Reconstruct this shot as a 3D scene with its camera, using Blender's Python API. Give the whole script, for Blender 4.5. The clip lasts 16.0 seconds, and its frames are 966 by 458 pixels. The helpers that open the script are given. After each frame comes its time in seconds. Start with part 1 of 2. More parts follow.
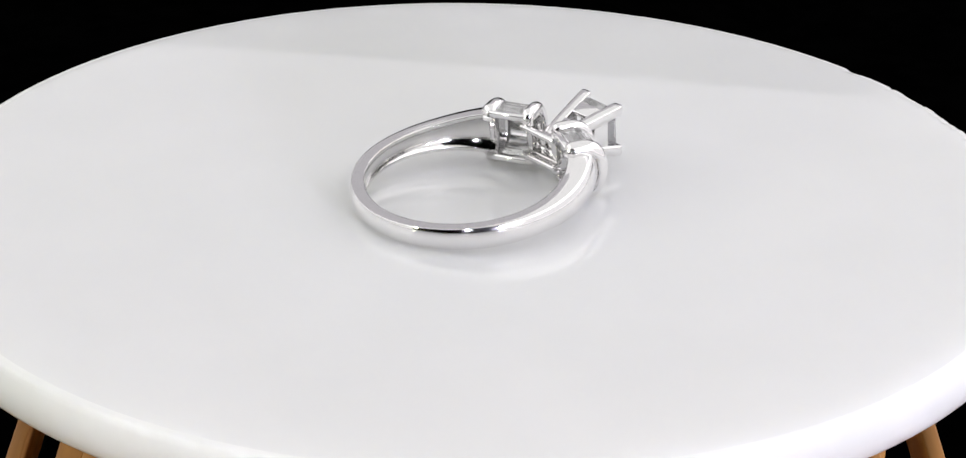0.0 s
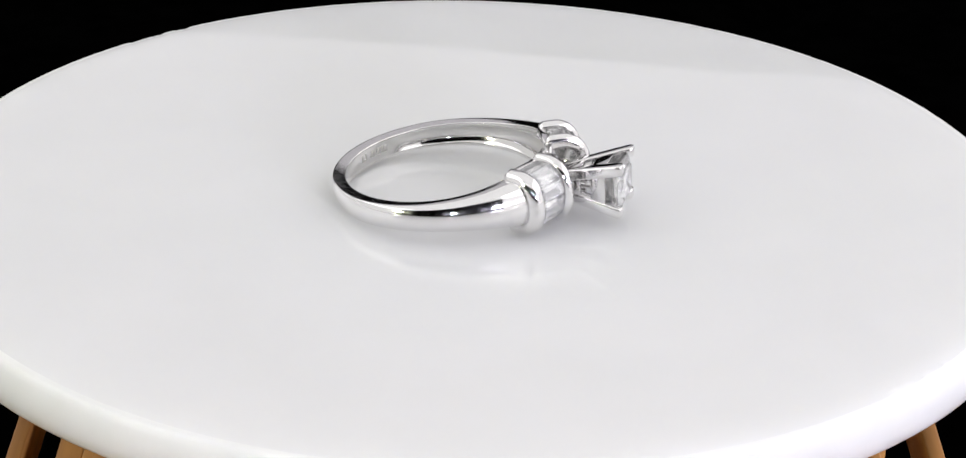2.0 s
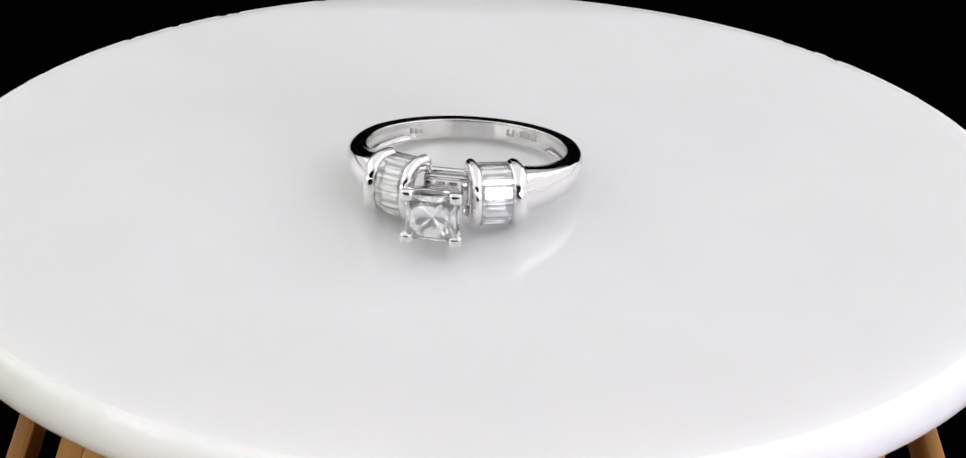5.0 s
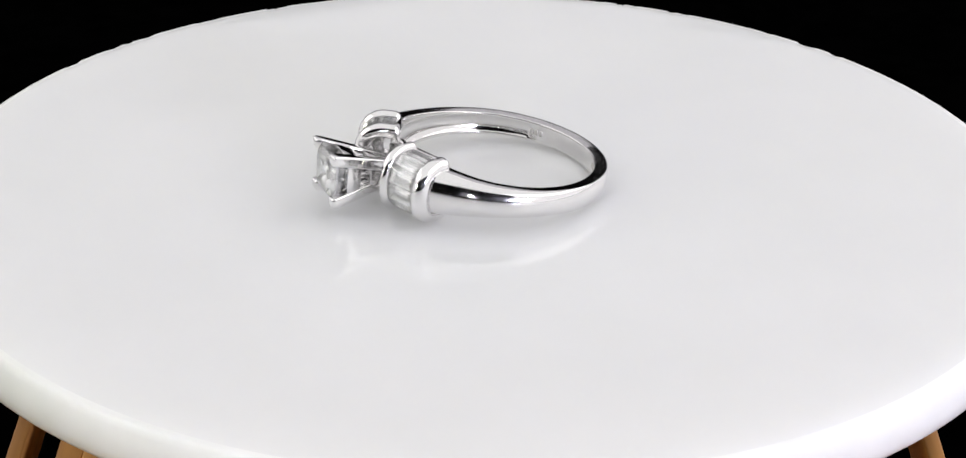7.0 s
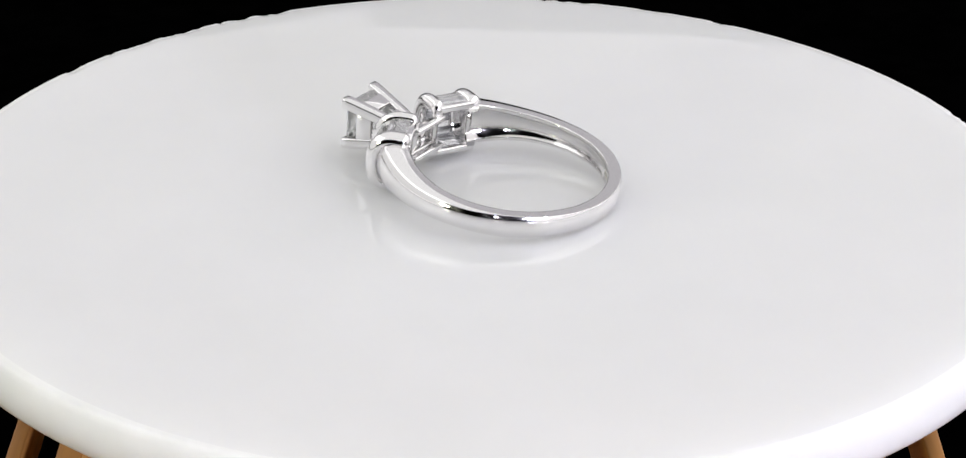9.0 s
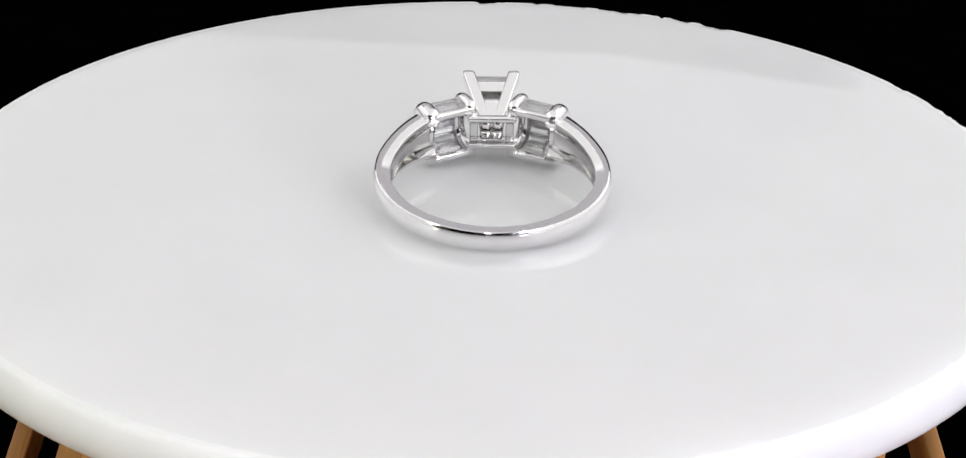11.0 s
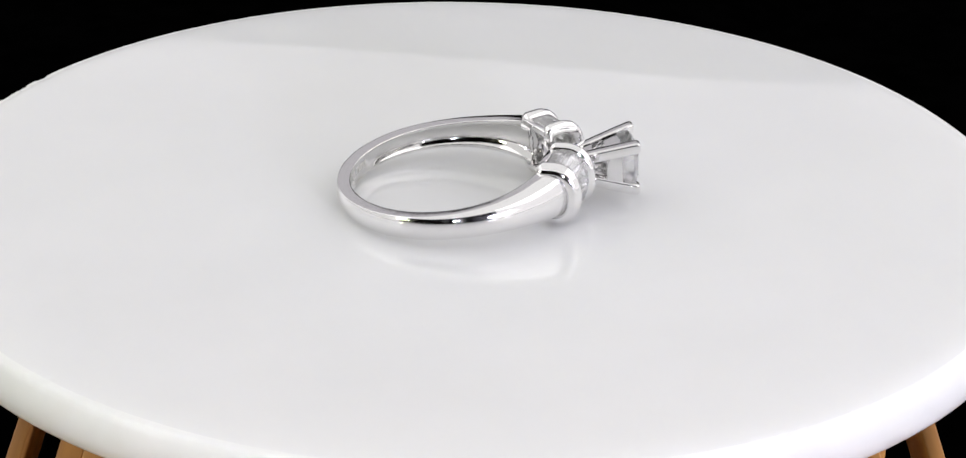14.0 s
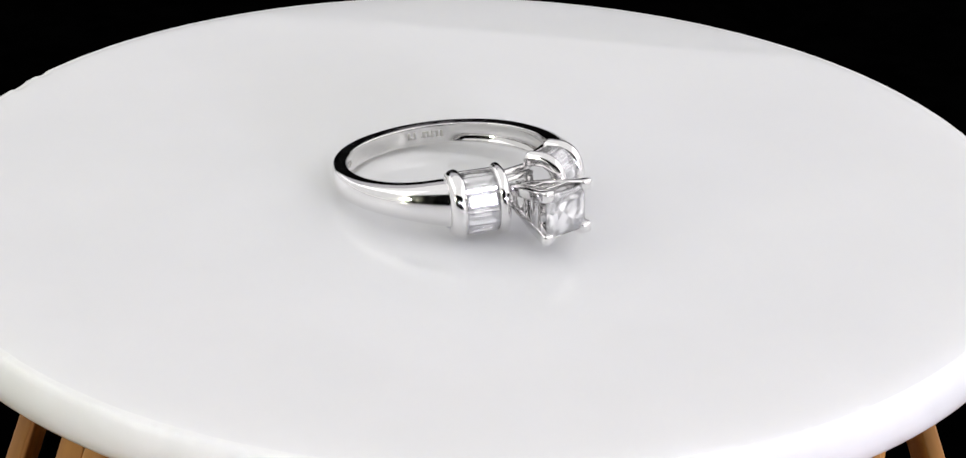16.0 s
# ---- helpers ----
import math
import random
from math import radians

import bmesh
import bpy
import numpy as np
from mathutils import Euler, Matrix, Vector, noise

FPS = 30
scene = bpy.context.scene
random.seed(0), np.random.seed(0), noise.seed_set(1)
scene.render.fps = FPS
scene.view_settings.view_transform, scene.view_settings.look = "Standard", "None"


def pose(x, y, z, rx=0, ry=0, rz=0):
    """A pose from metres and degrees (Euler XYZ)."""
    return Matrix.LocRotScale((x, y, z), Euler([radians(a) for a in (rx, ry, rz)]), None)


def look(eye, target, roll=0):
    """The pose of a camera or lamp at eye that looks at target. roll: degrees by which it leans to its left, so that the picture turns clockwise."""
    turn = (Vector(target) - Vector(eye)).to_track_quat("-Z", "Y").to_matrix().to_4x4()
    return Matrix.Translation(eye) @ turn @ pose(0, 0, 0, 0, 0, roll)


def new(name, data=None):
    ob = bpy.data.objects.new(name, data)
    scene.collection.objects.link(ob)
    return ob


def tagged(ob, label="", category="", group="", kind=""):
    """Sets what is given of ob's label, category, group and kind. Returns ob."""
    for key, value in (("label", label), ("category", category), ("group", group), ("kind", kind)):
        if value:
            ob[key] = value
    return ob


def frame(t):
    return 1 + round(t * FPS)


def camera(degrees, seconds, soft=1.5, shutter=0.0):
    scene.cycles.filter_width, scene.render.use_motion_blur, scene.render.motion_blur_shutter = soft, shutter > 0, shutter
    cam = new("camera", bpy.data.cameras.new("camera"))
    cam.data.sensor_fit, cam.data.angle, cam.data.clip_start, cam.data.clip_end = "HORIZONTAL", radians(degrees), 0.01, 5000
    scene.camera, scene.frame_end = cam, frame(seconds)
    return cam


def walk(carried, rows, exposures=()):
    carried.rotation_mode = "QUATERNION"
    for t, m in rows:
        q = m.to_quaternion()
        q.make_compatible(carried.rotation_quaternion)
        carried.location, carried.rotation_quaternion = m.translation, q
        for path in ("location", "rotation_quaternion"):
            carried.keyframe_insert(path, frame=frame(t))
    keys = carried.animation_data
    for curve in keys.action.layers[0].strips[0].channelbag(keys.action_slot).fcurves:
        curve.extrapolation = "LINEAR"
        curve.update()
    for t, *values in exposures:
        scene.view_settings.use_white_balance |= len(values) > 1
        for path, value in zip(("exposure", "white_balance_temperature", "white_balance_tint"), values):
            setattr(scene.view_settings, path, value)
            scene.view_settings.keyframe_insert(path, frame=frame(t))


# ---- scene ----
# ---------- camera: stands still on a tripod ----------
MM = 0.001
cam = camera(20.89, 16.0, soft=1.4)
EYE = Vector((0.0, -206.915 * MM, 95.626 * MM))
PITCH, YAW, ROLL = radians(25.613), radians(0.184), 1.156
AIM = EYE + Vector((math.sin(YAW) * math.cos(PITCH), math.cos(YAW) * math.cos(PITCH), -math.sin(PITCH)))
walk(cam, [(0.0, look(EYE, AIM, ROLL)), (16.0, look(EYE, AIM, ROLL))])

# ---------- light: studio softboxes in a dark room ----------
world = bpy.data.worlds.new("dark_studio")
scene.world = world
world.use_nodes = True
world.node_tree.nodes["Background"].inputs[0].default_value = (0.0, 0.0, 0.0, 1)
world.node_tree.nodes["Background"].inputs[1].default_value = 0.0


def softbox(name, eye, target, width, height, radiance, colour=(1, 1, 1), spin=0.0):
    data = bpy.data.lights.new(name, "AREA")
    data.shape, data.size, data.size_y = "ELLIPSE" if name.startswith("led") else "RECTANGLE", width, height
    data.color, data.energy = colour, radiance * math.pi * width * height
    ob = new(name, data)
    ob.matrix_world = look(Vector(eye), Vector(target)) @ pose(0, 0, 0, 0, 0, spin)
    return ob


softbox("overhead_softbox", (0.0, -0.100, 0.361), (0.0, -0.100, 0.0), 1.90, 0.95, 0.955, (1.0, 0.99, 0.99))
softbox("back_softbox", (0.0, 0.675, 0.36), (0.0, 0.675, 0.0), 3.0, 0.63, 0.54, (0.985, 0.955, 1.0), -7)
softbox("side_softbox_warm", (-0.44, 0.25, 0.175), (0, 0.347, 0.135), 1.04, 0.42, 0.82, (1.0, 0.99, 0.985))
softbox("side_softbox_cool", (0.365, 0.22, 0.175), (0, 0.317, 0.135), 1.20, 0.42, 1.02, (1.0, 0.975, 0.995))
softbox("led_lamp_cool", (0.195, -0.365, 0.053), (0, 0, 0), 0.050, 0.034, 215.0, (0.84, 0.82, 1.0))
softbox("led_lamp_warm", (-0.30, -0.245, 0.053), (0, 0, 0), 0.034, 0.027, 125.0, (0.98, 1.0, 0.72))
softbox("led_point_low", (-0.028, -0.40, 0.062), (0, 0, 0), 0.015, 0.015, 220.0, (0.93, 0.93, 1.0))
softbox("led_point_side", (0.221, -0.245, 0.050), (0, 0, 0), 0.013, 0.013, 260.0, (0.95, 0.93, 1.0))


# ---------- materials ----------
def material(name, base, rough=0.5, metal=0.0, **extra):
    m = bpy.data.materials.new(name)
    m.use_nodes = True
    b = m.node_tree.nodes["Principled BSDF"]
    b.inputs["Base Color"].default_value = (*base, 1)
    b.inputs["Roughness"].default_value = rough
    b.inputs["Metallic"].default_value = metal
    for key, value in extra.items():
        b.inputs[key.replace("_", " ")].default_value = value
    return m, m.node_tree, b


def noise_node(tree, scale, detail=4.0, coords="Object", stretch=(1, 1, 1)):
    tc = tree.nodes.new("ShaderNodeTexCoord")
    mp = tree.nodes.new("ShaderNodeMapping")
    mp.inputs["Scale"].default_value = stretch
    n = tree.nodes.new("ShaderNodeTexNoise")
    n.inputs["Scale"].default_value, n.inputs["Detail"].default_value = scale, detail
    tree.links.new(tc.outputs[coords], mp.inputs[0])
    tree.links.new(mp.outputs[0], n.inputs["Vector"])
    return n


def ramp(tree, source, low, high, at=(0.35, 0.65)):
    r = tree.nodes.new("ShaderNodeValToRGB")
    r.color_ramp.elements[0].position, r.color_ramp.elements[1].position = at
    r.color_ramp.elements[0].color, r.color_ramp.elements[1].color = (*low, 1), (*high, 1)
    tree.links.new(source, r.inputs[0])
    return r.outputs[0]


def bump(tree, bsdf, source, strength, distance):
    b = tree.nodes.new("ShaderNodeBump")
    b.inputs["Strength"].default_value, b.inputs["Distance"].default_value = strength, distance
    tree.links.new(source, b.inputs["Height"])
    tree.links.new(b.outputs[0], bsdf.inputs["Normal"])


GOLD, t_, b_ = material("polished_white_gold", (0.83, 0.82, 0.82), 0.05, 1.0)
n_ = noise_node(t_, 1400, 3)
t_.links.new(ramp(t_, n_.outputs[0], (0.06,) * 3, (0.12,) * 3), b_.inputs["Roughness"])
n2_ = noise_node(t_, 420, 2)
bump(t_, b_, n2_.outputs[0], 0.02, 0.00008)

# same gold with stronger bumps; the inner band's shade is put into its darker colour
GOLD_SHADED, t_, b_ = material("shaded_white_gold", (0.74, 0.73, 0.72), 0.16, 1.0)
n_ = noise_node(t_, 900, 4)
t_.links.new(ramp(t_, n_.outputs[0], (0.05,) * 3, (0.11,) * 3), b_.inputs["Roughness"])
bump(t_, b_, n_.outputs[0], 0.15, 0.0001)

STAMP, t_, b_ = material("stamped_mark", (0.60, 0.59, 0.57), 0.35, 1.0)

# a white diffuse share in the stones stands in for light their facets return
DIAMOND, t_, b_ = material("diamond", (1, 1, 1), 0.0, 0.0, Transmission_Weight=0.90, IOR=2.4)
# the baguettes get more of that white, to look brighter still
BAGUETTE, t_, b_ = material("brightened_diamond", (1, 1, 1), 0.0, 0.0, Transmission_Weight=0.85, IOR=2.4)

DISC, t_, b_ = material("white_polished_disc", (0.62, 0.625, 0.624), 0.45, 0.0, Coat_Weight=1.0, Coat_Roughness=0.018, Coat_IOR=1.47)
b_.inputs["Specular IOR Level"].default_value = 0.0
b_.inputs["Subsurface Weight"].default_value = 1.0
b_.inputs["Subsurface Radius"].default_value = (1.0, 0.98, 0.9)
b_.inputs["Subsurface Scale"].default_value = 0.011
n_ = noise_node(t_, 55, 5)
t_.links.new(ramp(t_, n_.outputs[0], (0.610, 0.616, 0.615), (0.632, 0.636, 0.635)), b_.inputs["Base Color"])

DISC_EDGE, t_, b_ = material("white_worn_edge", (0.61, 0.615, 0.605), 0.6)
b_.inputs["Specular IOR Level"].default_value = 0.15
b_.inputs["Subsurface Weight"].default_value = 1.0
b_.inputs["Subsurface Radius"].default_value = (1.0, 0.98, 0.9)
b_.inputs["Subsurface Scale"].default_value = 0.011
n_ = noise_node(t_, 160, 5)
t_.links.new(ramp(t_, n_.outputs[0], (0.590, 0.600, 0.585), (0.628, 0.632, 0.622)), b_.inputs["Base Color"])
bump(t_, b_, n_.outputs[0], 0.15, 0.0001)

WOOD, t_, b_ = material("brown_wood", (0.30, 0.15, 0.06), 0.5)
n_ = noise_node(t_, 320, 6, "Object", (1, 0.08, 1))
t_.links.new(ramp(t_, n_.outputs[0], (0.27, 0.115, 0.028), (0.58, 0.28, 0.075)), b_.inputs["Base Color"])
bump(t_, b_, n_.outputs[0], 0.3, 0.0002)

BLACK, t_, b_ = material("black_velvet", (0.0012, 0.0012, 0.0013), 1.0)
b_.inputs["Specular IOR Level"].default_value = 0.0
n_ = noise_node(t_, 200, 4)
t_.links.new(ramp(t_, n_.outputs[0], (0.0002,) * 3, (0.0005,) * 3), b_.inputs["Base Color"])

PLASTIC, t_, b_ = material("black_plastic", (0.012, 0.012, 0.013), 0.45)
n_ = noise_node(t_, 600, 3)
bump(t_, b_, n_.outputs[0], 0.1, 0.0001)


# ---------- helpers of the scene ----------
def part(name, bm, mat, parent=None, label="", smooth=True):
    me = bpy.data.meshes.new(name)
    bmesh.ops.recalc_face_normals(bm, faces=bm.faces)
    bm.to_mesh(me)
    bm.free()
    me.materials.append(mat)
    if smooth:
        me.polygons.foreach_set("use_smooth", [True] * len(me.polygons))
    ob = new(name, me)
    if parent is not None:
        ob.parent = parent
    if label:
        tagged(ob, label)
    return ob


def shared(name, ob, parent, m=None):
    """Another object on the mesh of ob."""
    o = new(name, ob.data)
    o.parent = parent
    if m is not None:
        o.matrix_basis = m
    return o


def loft(rings, closed=True, caps=True):
    """A skin over rings of points (in millimetres); closed: each ring closes on itself."""
    bm = bmesh.new()
    rows = [[bm.verts.new(Vector(p) * MM) for p in ring] for ring in rings]
    k = len(rows[0])
    for a, b in zip(rows, rows[1:]):
        for i in range(k if closed else k - 1):
            j = (i + 1) % k
            bm.faces.new((a[i], a[j], b[j], b[i]))
    if caps:
        bm.faces.new(rows[0])
        bm.faces.new(rows[-1])
    return bm


def rounded_box(cx, cy, cz, sx, sy, sz, r=0.12, seg=2):
    bm = bmesh.new()
    bmesh.ops.create_cube(bm, size=1.0)
    for v in bm.verts:
        v.co = Vector((cx + v.co.x * sx, cy + v.co.y * sy, cz + v.co.z * sz)) * MM
    bmesh.ops.bevel(bm, geom=bm.edges[:], offset=r * MM, segments=seg, affect="EDGES", profile=0.5)
    return bm


def rod(points, radii, sides=14, squash=1.0):
    """A round rod through points (mm) with a radius at each, ends domed by extra small rings."""
    pts = [Vector(p) for p in points]
    rings = []
    for i, p in enumerate(pts):
        d = (pts[min(i + 1, len(pts) - 1)] - pts[max(i - 1, 0)]).normalized()
        u = d.cross(Vector((0.13, 0.2, 0.97))).normalized()
        v = d.cross(u)
        rings.append([p + (u * math.cos(a) + v * math.sin(a) * squash) * radii[i] for a in [2 * math.pi * k / sides for k in range(sides)]])
    return loft(rings)


def smoothstep(a, b, x):
    t = min(1.0, max(0.0, (x - a) / (b - a)))
    return t * t * (3 - 2 * t)


# ---------- the setting ----------
def plane(name, m, sx, sy, mat, label):
    bm = rounded_box(0, 0, 0, sx, sy, 6, 1.0, 1)
    ob = part(name, bm, mat, smooth=False)
    ob.matrix_basis = m
    return tagged(ob, label, "studio", kind="structure")


plane("backdrop", pose(0, 1.9, 0.6, 90), 4000, 1500, BLACK, "black velvet studio backdrop behind the turntable")
plane("wall_left", pose(-2.0, 0.3, 0.6, 0, 90, 0), 1500, 3200, BLACK, "black studio wall")
plane("wall_right", pose(2.0, 0.3, 0.6, 0, 90, 0), 1500, 3200, BLACK, "black studio wall")
plane("wall_back", pose(0, -1.3, 0.6, 90), 4000, 1500, BLACK, "black studio wall behind the camera")
plane("ceiling", pose(0, 0.3, 1.35), 4000, 3200, BLACK, "black studio ceiling")
plane("table_top", pose(0, 0.3, -0.045), 4000, 3200, BLACK, "black cloth covered table under the wooden stand")

# ---------- the slatted wooden stand ----------
SLAT_TOP = -19.0


def slatted_stand():
    root = new("slatted_stand")
    root.location = (0, 0, -0.042)
    base = -42.0
    tagged(root, "brown wooden slatted stand under the turntable", "stand")
    edges = [(-39.65, 1.3), (-35.41, 2.2), (-33.17, 2.7), (39.40, 1.5), (33.4, 1.95)]
    edges += [(-26.0 + 5.0 * k, 1.5) for k in range(12)]
    for x, w in edges:
        bm = rounded_box(x + w / 2, -20, SLAT_TOP - 2.4 - base, w, 100, 4.8, 0.18, 2)
        part("slat", bm, WOOD, root)
    for y in (-55, 18):
        part("crossbar", rounded_box(0.8, y, SLAT_TOP - 4.8 - 3 - base, 86, 8, 6.0, 0.4), WOOD, root)
    for x in (-36, 37):
        for y in (-55, 18):
            part("leg", rounded_box(x, y, (SLAT_TOP - 10.8 - base) / 2, 7, 7, SLAT_TOP - 10.8 - base, 0.4), WOOD, root)
    return root


slatted_stand()


def turntable_stand():
    """Motor housing that carries the disc, hidden beneath it."""
    root = new("turntable")
    tagged(root, "display turntable with a chipped polished white disc", "turntable")

    def turned(profile, n=48):
        return loft([[(r * math.cos(a), r * math.sin(a), z + SLAT_TOP) for a in [2 * math.pi * k / n for k in range(n)]] for r, z in profile])
    part("housing", turned([(25, 0), (26, 1), (26, 10), (25, 11)]), PLASTIC, root)
    part("spindle", turned([(6, 11), (6, 14.4), (10, 14.6), (10, 15.1)]), PLASTIC, root)
    return root


turntable = turntable_stand()

# ---------- the turning disc ----------
DISC_R_LOW, DISC_H = 48.47, 3.93
DISC_C = Vector((-0.303, -0.339))
TILT_A, TILT_B = 0.0017, -0.0084


def disc_level(x, y):
    return TILT_A * x + TILT_B * y


def chip(a, rnd):
    """How far the worn rim is bitten away at the angle a, in millimetres."""
    bite = 0.0
    for centre, half, depth in rnd:
        d = (a - centre + math.pi) % (2 * math.pi) - math.pi
        if abs(d) < half:
            bite = max(bite, depth * min(1.0, 3.0 * (1 - abs(d) / half)) * (0.75 + 0.25 * math.sin(d / half * 4 + centre * 9)))
    return bite


def turntable_disc():
    rng = random.Random(11)
    bites = []
    for zone, spread, count, worn in ((0.42, 0.27, 20, 1.5), (4.5, 0.36, 20, 1.0), (5.75, 0.30, 15, 1.0), (3.2, 0.16, 5, 1.0)):
        for k in range(count):
            bites.append((zone + rng.uniform(-spread, spread), rng.uniform(0.006, 0.022), worn * rng.uniform(0.08, 0.28)))
    n = 1080
    rings = []
    # rim profile: how far along the rounded top edge, then the straight side
    prof = [(46.8, 0.0), (47.35, -0.005), (47.74, -0.04), (47.94, -0.13), (48.07, -0.32), (48.17, -0.75), (48.34, -1.6),
            (DISC_R_LOW, -2.8), (DISC_R_LOW, -3.5), (DISC_R_LOW - 0.25, -DISC_H), (20, -DISC_H)]
    share = [0, 0.4, 1, 0.8, 0.25, 0, 0, 0, 0, 0, 0]
    for (r, z), s in zip(prof, share):
        ring = []
        for k in range(n):
            a = 2 * math.pi * k / n
            c = chip(a, bites) * s + s * 0.03 * noise.noise((math.cos(a) * 30, math.sin(a) * 30, z))
            x, y = DISC_C.x + (r - c) * math.cos(a), DISC_C.y + (r - c) * math.sin(a)
            ring.append((x, y, z + disc_level(x, y) - c * 0.35))
        rings.append(ring)
    bm = loft(rings)
    ob = part("disc", bm, DISC, turntable, "round polished white disc with a chipped worn rim")
    ob.data.materials.append(DISC_EDGE)
    for poly in ob.data.polygons:
        if math.hypot(poly.center.x - DISC_C.x * MM, poly.center.y - DISC_C.y * MM) > 0.0472:
            poly.material_index = 1
    return ob


disc = turntable_disc()


# ---------- the ring ----------
IN_R = 8.93
HEAD_IN = 8.2        # inside of the flatter head
HEAD = 24.2          # degrees from the stone to the middle of each stone-set barrel
HALF = 1.82          # half the distance between a barrel's two hoops


def between(x, table):
    """Smooth reading of a table of (x, y) rows."""
    for (x0, y0), (x1, y1) in zip(table, table[1:]):
        if x <= x1:
            return y0 + (y1 - y0) * max(0.0, (x - x0) / (x1 - x0))
    return table[-1][1]


def shank_size(phi):
    """Half width, thickness and relative depth of the hollow inside, by degrees from the stone (0 to 180)."""
    half = sum(between(phi + d, [(24, 2.16), (40, 1.96), (50, 1.72), (65, 1.40), (90, 1.13), (130, 0.96), (180, 0.86), (200, 0.86)]) for d in (-9, -6, -3, 0, 3, 6, 9)) / 7
    thick = sum(between(phi + d, [(28, 2.6), (40, 2.12), (60, 1.62), (90, 1.36), (140, 1.27), (200, 1.25)]) for d in (-9, -6, -3, 0, 3, 6, 9)) / 7
    hollow = 0.26 * smoothstep(143, 132, phi)
    return half, thick, hollow


def shank_profile(phi):
    w, t, h = shank_size(phi)
    edge = t - between(phi, [(40, 0.25), (60, 0.23), (90, 0.20), (120, 0.19), (181, 0.185)]) * w
    # the corner between the dome and the flat side is eased, broadly at the shoulders
    ease = 0.05 + 0.95 * smoothstep(128, 62, phi) * min(1.0, edge / 1.7)
    fall = 0.05 + 0.24 * (ease - 0.05)
    corner = [(edge - ease * f, w - fall + (fall + 0.03) * math.sin(math.pi / 2 * f)) for f in (0.25, 0.5, 0.75, 1.0)]
    flat = edge - ease
    pts = []
    # outer dome from one edge to the other
    for k in range(17):
        s = -1 + 2 * k / 16
        pts.append((edge + (t - edge) * (1 - abs(s) ** 2.15), s * (w - fall)))
    pts += corner + [(flat - 0.08, w + 0.030), (0.14 + 0.4 * (flat - 0.14), w + 0.010), (0.14, w - 0.010), (0.07, w - 0.014), (0.015, w - 0.03), (0.0, w - 0.08)]
    lip = max(0.16, min(0.36, w * 0.26))
    span = w - lip
    for k in range(15):
        s = math.sin(math.pi / 2 * (1 - 2 * k / 14))
        pts.append((h * span * (1 - s * s), s * span))
    pts += [(0.0, -w + 0.08), (0.015, -w + 0.03), (0.07, -w + 0.008), (0.14, -w), (0.14 + 0.4 * (flat - 0.14), -w), (flat - 0.08, -w)]
    pts += [(d, -v) for d, v in reversed(corner)]
    # the shoulders are thicker towards the finger
    swell = 0.32 * smoothstep(125, 60, phi)
    return [(d - swell * max(0.0, 1 - max(0.0, d) / (0.6 * t)), v) for d, v in pts]


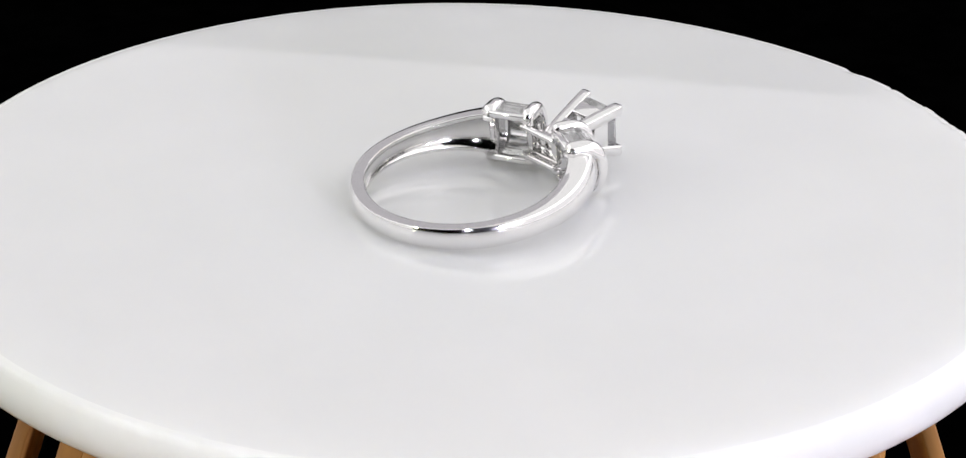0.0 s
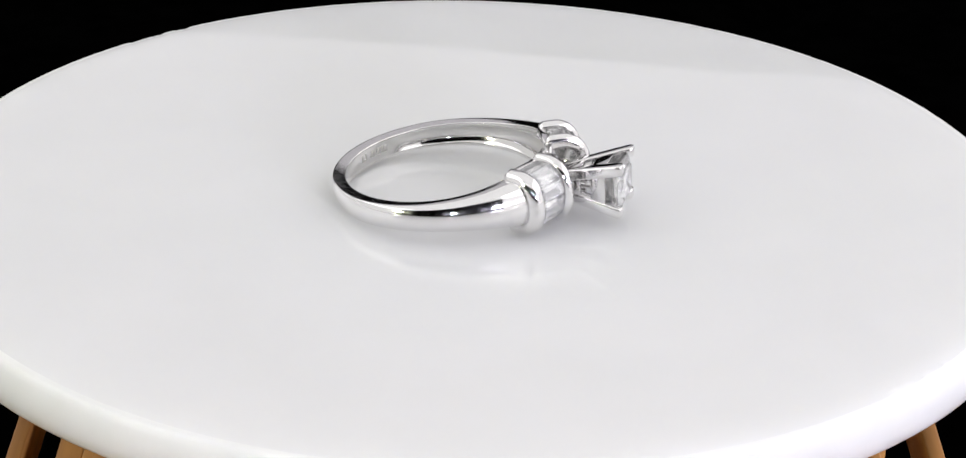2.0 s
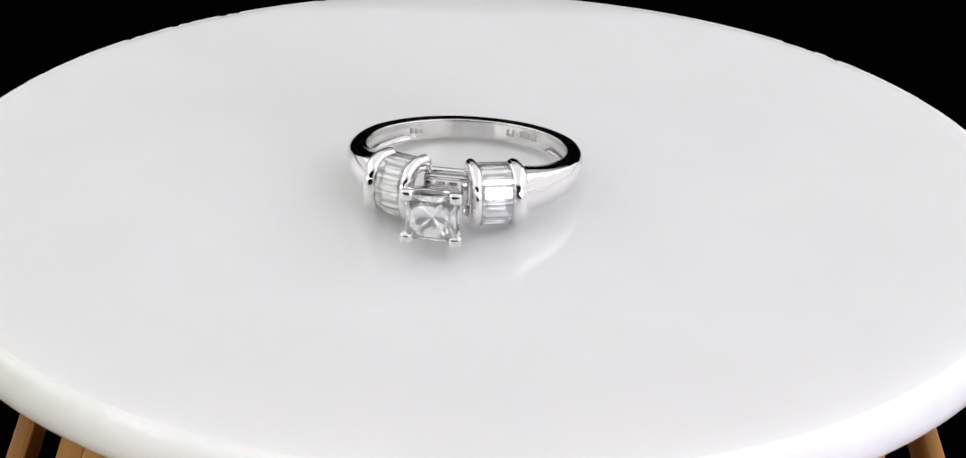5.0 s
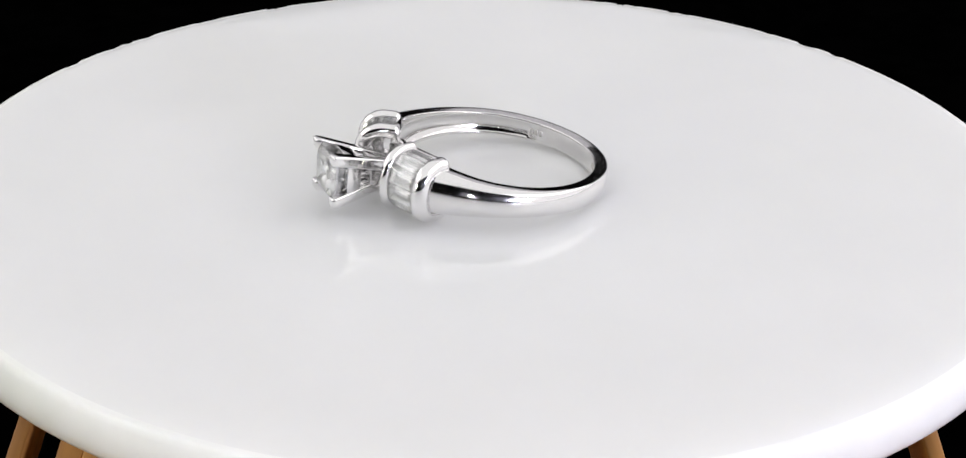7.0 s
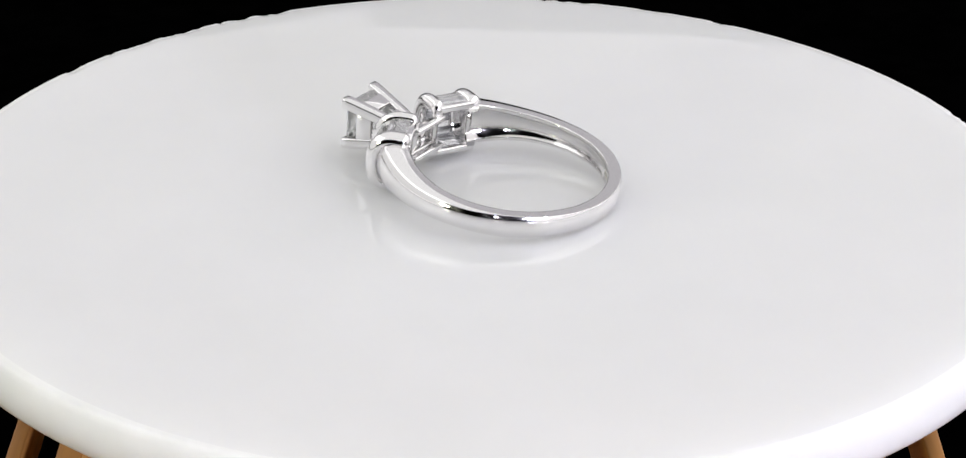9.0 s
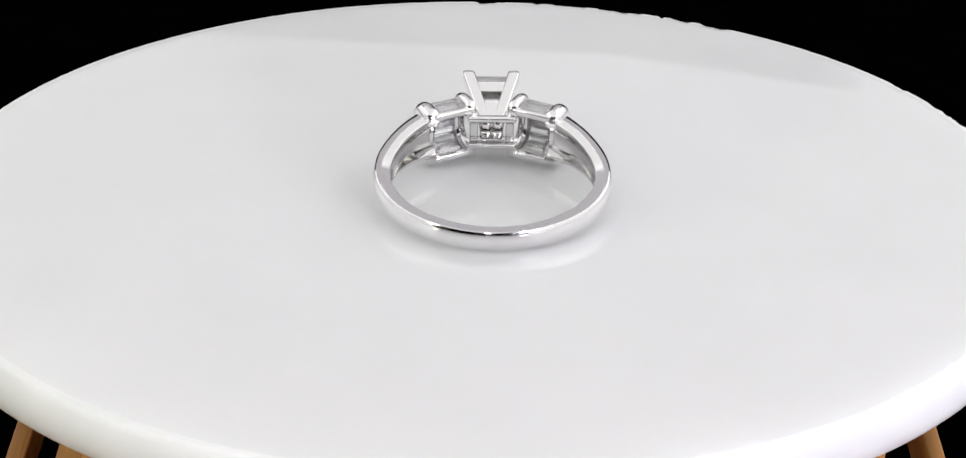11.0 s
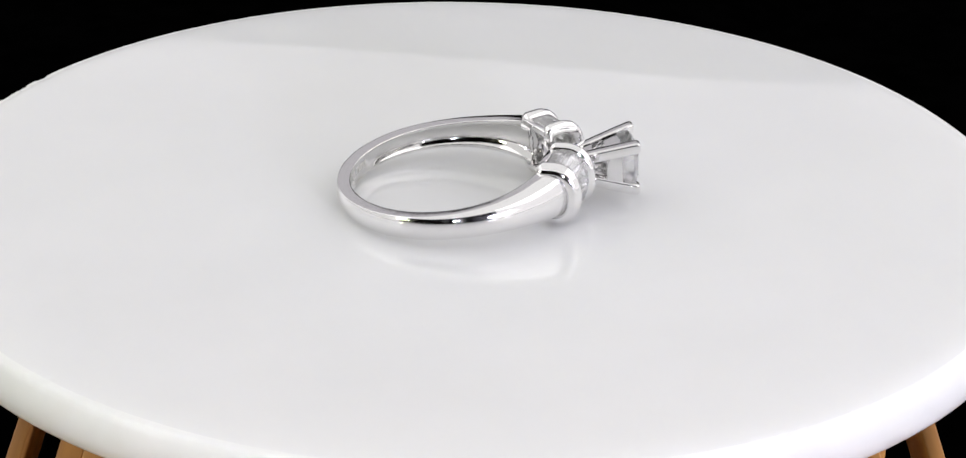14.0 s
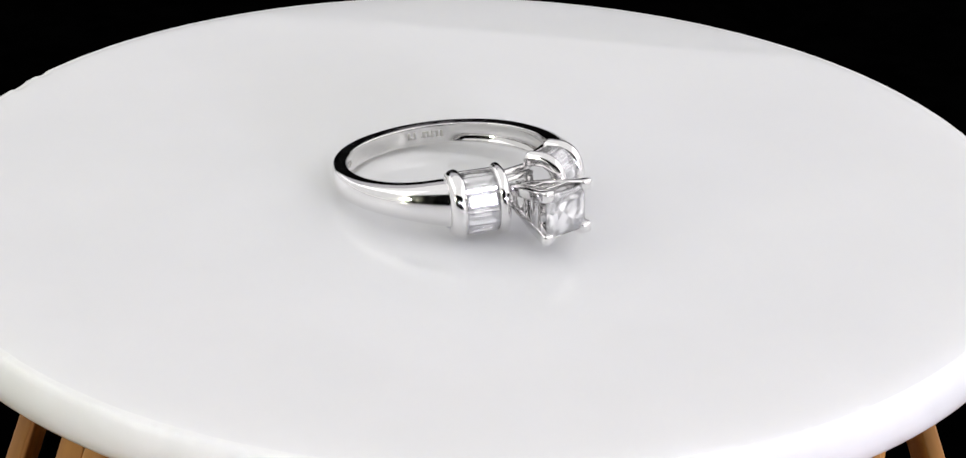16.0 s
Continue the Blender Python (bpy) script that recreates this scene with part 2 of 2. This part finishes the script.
def build_ring():
    root = new("diamond_ring")
    tagged(root, "polished white gold ring with square diamond and baguettes", "ring")

    rings = []
    n = 200
    for k in range(n + 1):
        phi = 33.5 + (360 - 67.0) * k / n
        a = radians(phi)
        fold = phi if phi <= 180 else 360 - phi
        rings.append([((IN_R + d) * math.cos(a), (IN_R + d) * math.sin(a), w) for d, w in shank_profile(fold)])
    shank = part("shank", loft(rings), GOLD, root, "tapering domed band, hollowed inside the shoulders")
    shank.data.materials.append(GOLD_SHADED)
    # faces turned towards the finger take the gold with shade in its colour
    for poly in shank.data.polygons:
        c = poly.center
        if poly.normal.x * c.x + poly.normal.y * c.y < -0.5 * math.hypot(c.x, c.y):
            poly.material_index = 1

    # path of a barrel's section: a D with its round side outwards, as rows of (point, outward normal)
    def dee(hw, deep, start=8.75, mid=9.6, n=44):
        p = 2 / 2.25
        pts = [Vector((start + (mid - start) * k / 6, -hw)) for k in range(6)]
        for k in range(n + 1):
            al = -math.pi / 2 + math.pi * k / n
            c, sn = math.cos(al), math.sin(al)
            pts.append(Vector((mid + deep * abs(c) ** p, hw * math.copysign(abs(sn) ** p, sn))))
        pts += [Vector((mid - (mid - start) * k / 6, hw)) for k in range(1, 7)]
        rows = []
        for i, q in enumerate(pts):
            tg = (pts[min(i + 1, len(pts) - 1)] - pts[max(i - 1, 0)]).normalized()
            rows.append((q, Vector((tg.y, -tg.x)), tg))
        return rows

    def barrel(side):
        m = pose(0, 0, -0.12 * MM, 0, 0, side * HEAD)
        lift = Matrix.Translation((0, 0, -0.12)) @ pose(0, 0, 0, 0, 0, side * HEAD)

        def put(x, y, z):
            return lift @ Vector((x, y, z))
        # plate that closes the barrel towards the shank; it carries the hoops, rails and stones
        prof = [(q.x - nr.x * 0.25, q.y - nr.y * 0.25) for q, nr, tg in dee(2.45, 1.98)]
        body = [[put(d, side * HALF + t, w) for d, w in prof] for t in (-0.2, 0.25)]
        holder = part("shoulder_setting", loft(body), GOLD, root, "barrel-shaped channel setting of six baguettes")
        # hoops: inner one (towards the stone) and outer one (towards the shank)
        for outer in (False, True):
            y0 = side * (HALF if outer else -HALF)
            hw = 2.45 if outer else 2.58
            deep = 1.98 if outer else 2.14
            wide = 1.12 if outer else 1.0
            bulk = 1.0 if outer else 1.25
            sect = [(-0.62, -0.42), (-0.55, -0.48), (-0.12, -0.50), (0.08, -0.46), (0.25, -0.36), (0.37, -0.20), (0.42, 0.0)]
            if outer:       # its flank slopes down broadly towards the shank
                sect += [(0.38, 0.22), (0.28, 0.42), (0.13, 0.58), (-0.07, 0.70), (-0.35, 0.77), (-0.62, 0.78)]
                sect = [(g, side * t) for g, t in sect]
            else:
                sect += [(0.37, 0.20), (0.25, 0.36), (0.08, 0.46), (-0.12, 0.50), (-0.55, 0.48), (-0.62, 0.42)]
            small = 0.62
            legs = []
            for sgn in (-1, 1):
                legs.append([((HEAD_IN + 0.12, sgn * (hw - 0.10)), (-0.5, sgn * 0.86)),
                             ((HEAD_IN + 0.02, sgn * (hw - 0.45)), (-0.94, sgn * 0.34)),
                             ((HEAD_IN, sgn * (hw - 1.0)), (-1.0, 0.0)),
                             ((HEAD_IN, sgn * 1.5), (-1.0, 0.0))])

            def leg_ring(c, nrm):
                return [put(c[0] + nrm[0] * g * small + 0.22, y0 + max(-0.5, min(0.5, t)) * wide, c[1] + nrm[1] * g * small) for g, t in sect]
            rings_h = [leg_ring(c, nrm) for c, nrm in reversed(legs[0])]
            for q, nr, tg in dee(hw, deep):
                rings_h.append([put(q.x + nr.x * g * (bulk if g < 0 else 1), y0 + t * wide, q.y + nr.y * g * (bulk if g < 0 else 1)) for g, t in sect])
            rings_h += [leg_ring(c, nrm) for c, nrm in legs[1]]
            part("collar", loft(rings_h), GOLD, holder, "rounded polished hoop beside the baguettes")
        # inside rails of the channel
        for sgn in (-1, 1):
            bm = rounded_box(HEAD_IN + 0.32, 0, sgn * 2.14, 0.62, 2 * HALF, 0.66, 0.16)
            bm.transform(m)
            part("rail", bm, GOLD, holder)
        # baguettes, set side by side round the barrel
        count = 6
        rows = dee(2.53, 2.06, start=8.6, n=200)
        acc = [0.0]
        for p, q in zip(rows, rows[1:]):
            acc.append(acc[-1] + (q[0] - p[0]).length)
        cell = acc[-1] / count
        for k in range(count):
            want = (k + 0.5) * cell
            i = min(range(len(rows)), key=lambda j: abs(acc[j] - want))
            tg = (rows[min(i + 14, len(rows) - 1)][0] - rows[max(i - 14, 0)][0]).normalized()
            if k in (0, count - 1):
                tg = rows[i][2]
            nr = Vector((tg.y, -tg.x))
            c = rows[i][0] - nr * 0.05
            hl, hwid = HALF - 0.40, cell / 2 - 0.03
            levels = [(hl - 0.34, hwid - 0.34, 0.08), (hl - 0.17, hwid - 0.18, 0.01), (hl, hwid, -0.14), (hl, hwid, -0.19), (hl - 0.22, hwid - 0.18, -0.5), (hl - 0.45, hwid - 0.42, -0.8), (hl - 0.72, 0.05, -1.02)]
            rings_b = []
            for ly, lw, ln in levels:
                ring_b = []
                for sy, sw in ((-1, -1), (1, -1), (1, 1), (-1, 1)):
                    q = c + tg * (sw * lw) + nr * ln
                    ring_b.append(put(q.x, sy * ly, q.y))
                rings_b.append(ring_b)
            part("baguette", loft(rings_b), BAGUETTE, holder, "clear step-cut baguette diamond", smooth=False)

    barrel(1)
    barrel(-1)

    # bridge between the inner hoops, under the stone
    for sgn in (-1, 1):
        part("bridge", rounded_box(HEAD_IN - 0.12, 0, sgn * 1.36, 0.6, 4.3, 0.52, 0.18), GOLD, root)
    # open frame that carries the basket
    frame_bm = bmesh.new()
    for cy, cz, sy, sz in ((0, 1.02, 3.9, 0.40), (0, -1.10, 3.9, 0.40), (1.60, -0.04, 0.7, 1.74), (-1.60, -0.04, 0.7, 1.74)):
        bar = rounded_box(HEAD_IN + 0.55, cy, cz, 0.7, sy, sz, 0.12)
        spare = bpy.data.meshes.new("spare")
        bar.to_mesh(spare)
        bar.free()
        frame_bm.from_mesh(spare)
        bpy.data.meshes.remove(spare)
    # the frame under the stone has its shade in the colour too
    basket = part("stone_setting", frame_bm, GOLD_SHADED, root, "four-prong basket of polished white gold")

    # basket of the square stone: four prongs, a gallery wall and a lower rung
    DROP = -0.36         # the stone sits a little low

    def lean(bm):
        """The head tips over a little: its upper side reaches further out than the lower one."""
        for v in bm.verts:
            f = min(1.0, max(0.0, (v.co.x / MM - 9.5) / 6.2))
            z = v.co.z / MM
            v.co.x += f * (0.2 + 0.075 * z) * MM
            v.co.z = (DROP + (z - DROP) * (1 - 0.06 * f) - 0.08 * f) * MM
        return bm

    def spread(d):
        return max(0.55, 1.19 + (d - 12.0) * 0.255)
    for sy in (-1, 1):
        for sz in (-1, 1):
            ds = [8.85, 9.4, 10.8, 11.5, 12.5, 13.5, 14.5, 15.15, 15.4, 15.56, 15.66, 15.70]
            rr = [0.46, 0.48, 0.50, 0.51, 0.52, 0.53, 0.54, 0.54, 0.53, 0.47, 0.35, 0.15]
            inn = [0, 0, 0, 0, 0, 0, 0, 0, 0.02, 0.05, 0.10, 0.14]
            rings_p = []
            for d, r, i in zip(ds, rr, inn):
                cy, cz = sy * (spread(d) - i), sz * (spread(d) - i) + DROP
                # square bar with rounded corners
                ring_p = []
                for qy, qz in ((1, 1), (-1, 1), (-1, -1), (1, -1)):
                    for da in (0, 30, 60, 90):
                        a = radians(da) + math.atan2(qz, qy) - radians(45)
                        ring_p.append((d, cy + (qy * 0.62 + 0.38 * math.cos(a)) * r, cz + (qz * 0.62 + 0.38 * math.sin(a)) * r))
                rings_p.append(ring_p)
            part("prong", lean(loft(rings_p)), GOLD, basket)

    def wall(d0, d1, th, half0, half1, axis, sgn):
        rings_g = []
        for d, hs in ((d0, half0), (d1, half1)):
            s = spread(d)
            inside, outside = s + 0.46 - th, s + 0.46
            if axis:
                rings_g.append([(d, -hs, sgn * inside + DROP), (d, hs, sgn * inside + DROP), (d, hs, sgn * outside + DROP), (d, -hs, sgn * outside + DROP)])
            else:
                rings_g.append([(d, sgn * inside, DROP - hs), (d, sgn * inside, DROP + hs), (d, sgn * outside, DROP + hs), (d, sgn * outside, DROP - hs)])
        g = loft(rings_g)
        bmesh.ops.bevel(g, geom=g.edges[:], offset=0.06 * MM, segments=2, affect="EDGES", profile=0.5)
        part("gallery", lean(g), GOLD, basket)
    for axis in (0, 1):
        for sgn in (-1, 1):
            wall(12.9, 14.2, 0.40, spread(12.9), spread(14.2), axis, sgn)
            wall(9.3, 11.95, 0.44, spread(9.3), spread(11.95), axis, sgn)

    # the square stone: rows of points round a square that turns rounder towards the culet
    bm = bmesh.new()
    G = 2.06

    def row(d, half, count, shift, square):
        pts = []
        for k in range(count):
            a = 2 * math.pi * (k + shift) / count + math.pi / 4
            c, sn = math.cos(a), math.sin(a)
            reach = half * (square / max(abs(c), abs(sn)) + (1 - square) * 1.12)
            pts.append(bm.verts.new(Vector((d + 0.12, reach * c, reach * sn + DROP)) * MM))
        return pts

    def zigzag(a, b):
        """Triangles between two rows of equal count, the second shifted by half a step."""
        k = len(a)
        for i in range(k):
            bm.faces.new((a[i], a[(i + 1) % k], b[i]))
            bm.faces.new((a[(i + 1) % k], b[(i + 1) % k], b[i]))

    table = row(15.58, 1.22, 8, 0.0, 0.9)
    crown = row(15.42, 1.66, 8, 0.5, 0.95)
    bm.faces.new(table)
    zigzag(table, crown)
    top = row(15.16, G, 16, 0.0, 1.0)
    low = row(15.07, G, 16, 0.0, 1.0)
    for i in range(8):
        j = (i + 1) % 8
        bm.faces.new((crown[i], top[2 * i], top[2 * i + 1]))
        bm.faces.new((crown[i], top[2 * i + 1], top[(2 * i + 2) % 16]))
        bm.faces.new((crown[i], top[(2 * i + 2) % 16], crown[j]))
    for i in range(16):
        j = (i + 1) % 16
        bm.faces.new((top[i], low[i], low[j], top[j]))
    upper = row(14.36, 1.52, 16, 0.5, 0.85)
    lower = row(13.60, 0.84, 16, 1.0, 0.6)
    culet = bm.verts.new(Vector((12.87, 0, DROP)) * MM)
    zigzag(low, upper)
    zigzag(upper, lower)
    for i in range(16):
        bm.faces.new((lower[i], lower[(i + 1) % 16], culet))
    part("square_diamond", lean(bm), DIAMOND, basket, "clear princess-cut diamond in four prongs", smooth=False)

    # stamped marks inside the band
    def mark(phi, w, sy, sw):
        bm = rounded_box(0, 0, 0, 0.05, sy, sw, 0.01, 1)
        bm.transform(pose(0, 0, 0, 0, 0, phi) @ Matrix.Translation(Vector((IN_R + 0.005, 0, w)) * MM))
        part("stamped_mark", bm, STAMP, root)
    for k in range(5):
        mark(146 + 2.6 * k, 0.1, 0.26, 0.62)
        mark(147.2 + 2.6 * k, 0.1 + (0.2 if k % 2 else -0.2), 0.18, 0.14)
    mark(161.8, 0.1, 0.20, 0.66)
    mark(163.4, -0.12, 0.42, 0.18)
    mark(165.2, 0.1, 0.24, 0.60)
    for k in range(3):
        mark(217 + 3.0 * k, 0.0, 0.28, 0.5)
    return root


ring = build_ring()

# ---------- the turning ----------
SPEED = -28.205           # degrees a second, clockwise seen from above
RING_C = Vector((-0.672, -2.383, 2.13))
RING_AZ, RING_TILT = 41.0, 6.6


def motions():
    steps = [0.25 * k for k in range(65)]
    walk(disc, [(t, pose(0, 0, 0, 0, 0, SPEED * t)) for t in steps])
    seat = Matrix.Translation(RING_C * MM) @ pose(0, 0, 0, 0, 0, RING_AZ) @ pose(0, 0, 0, 0, -RING_TILT, 0)
    walk(ring, [(t, pose(0, 0, 0, 0, 0, SPEED * t) @ seat) for t in steps])


motions()
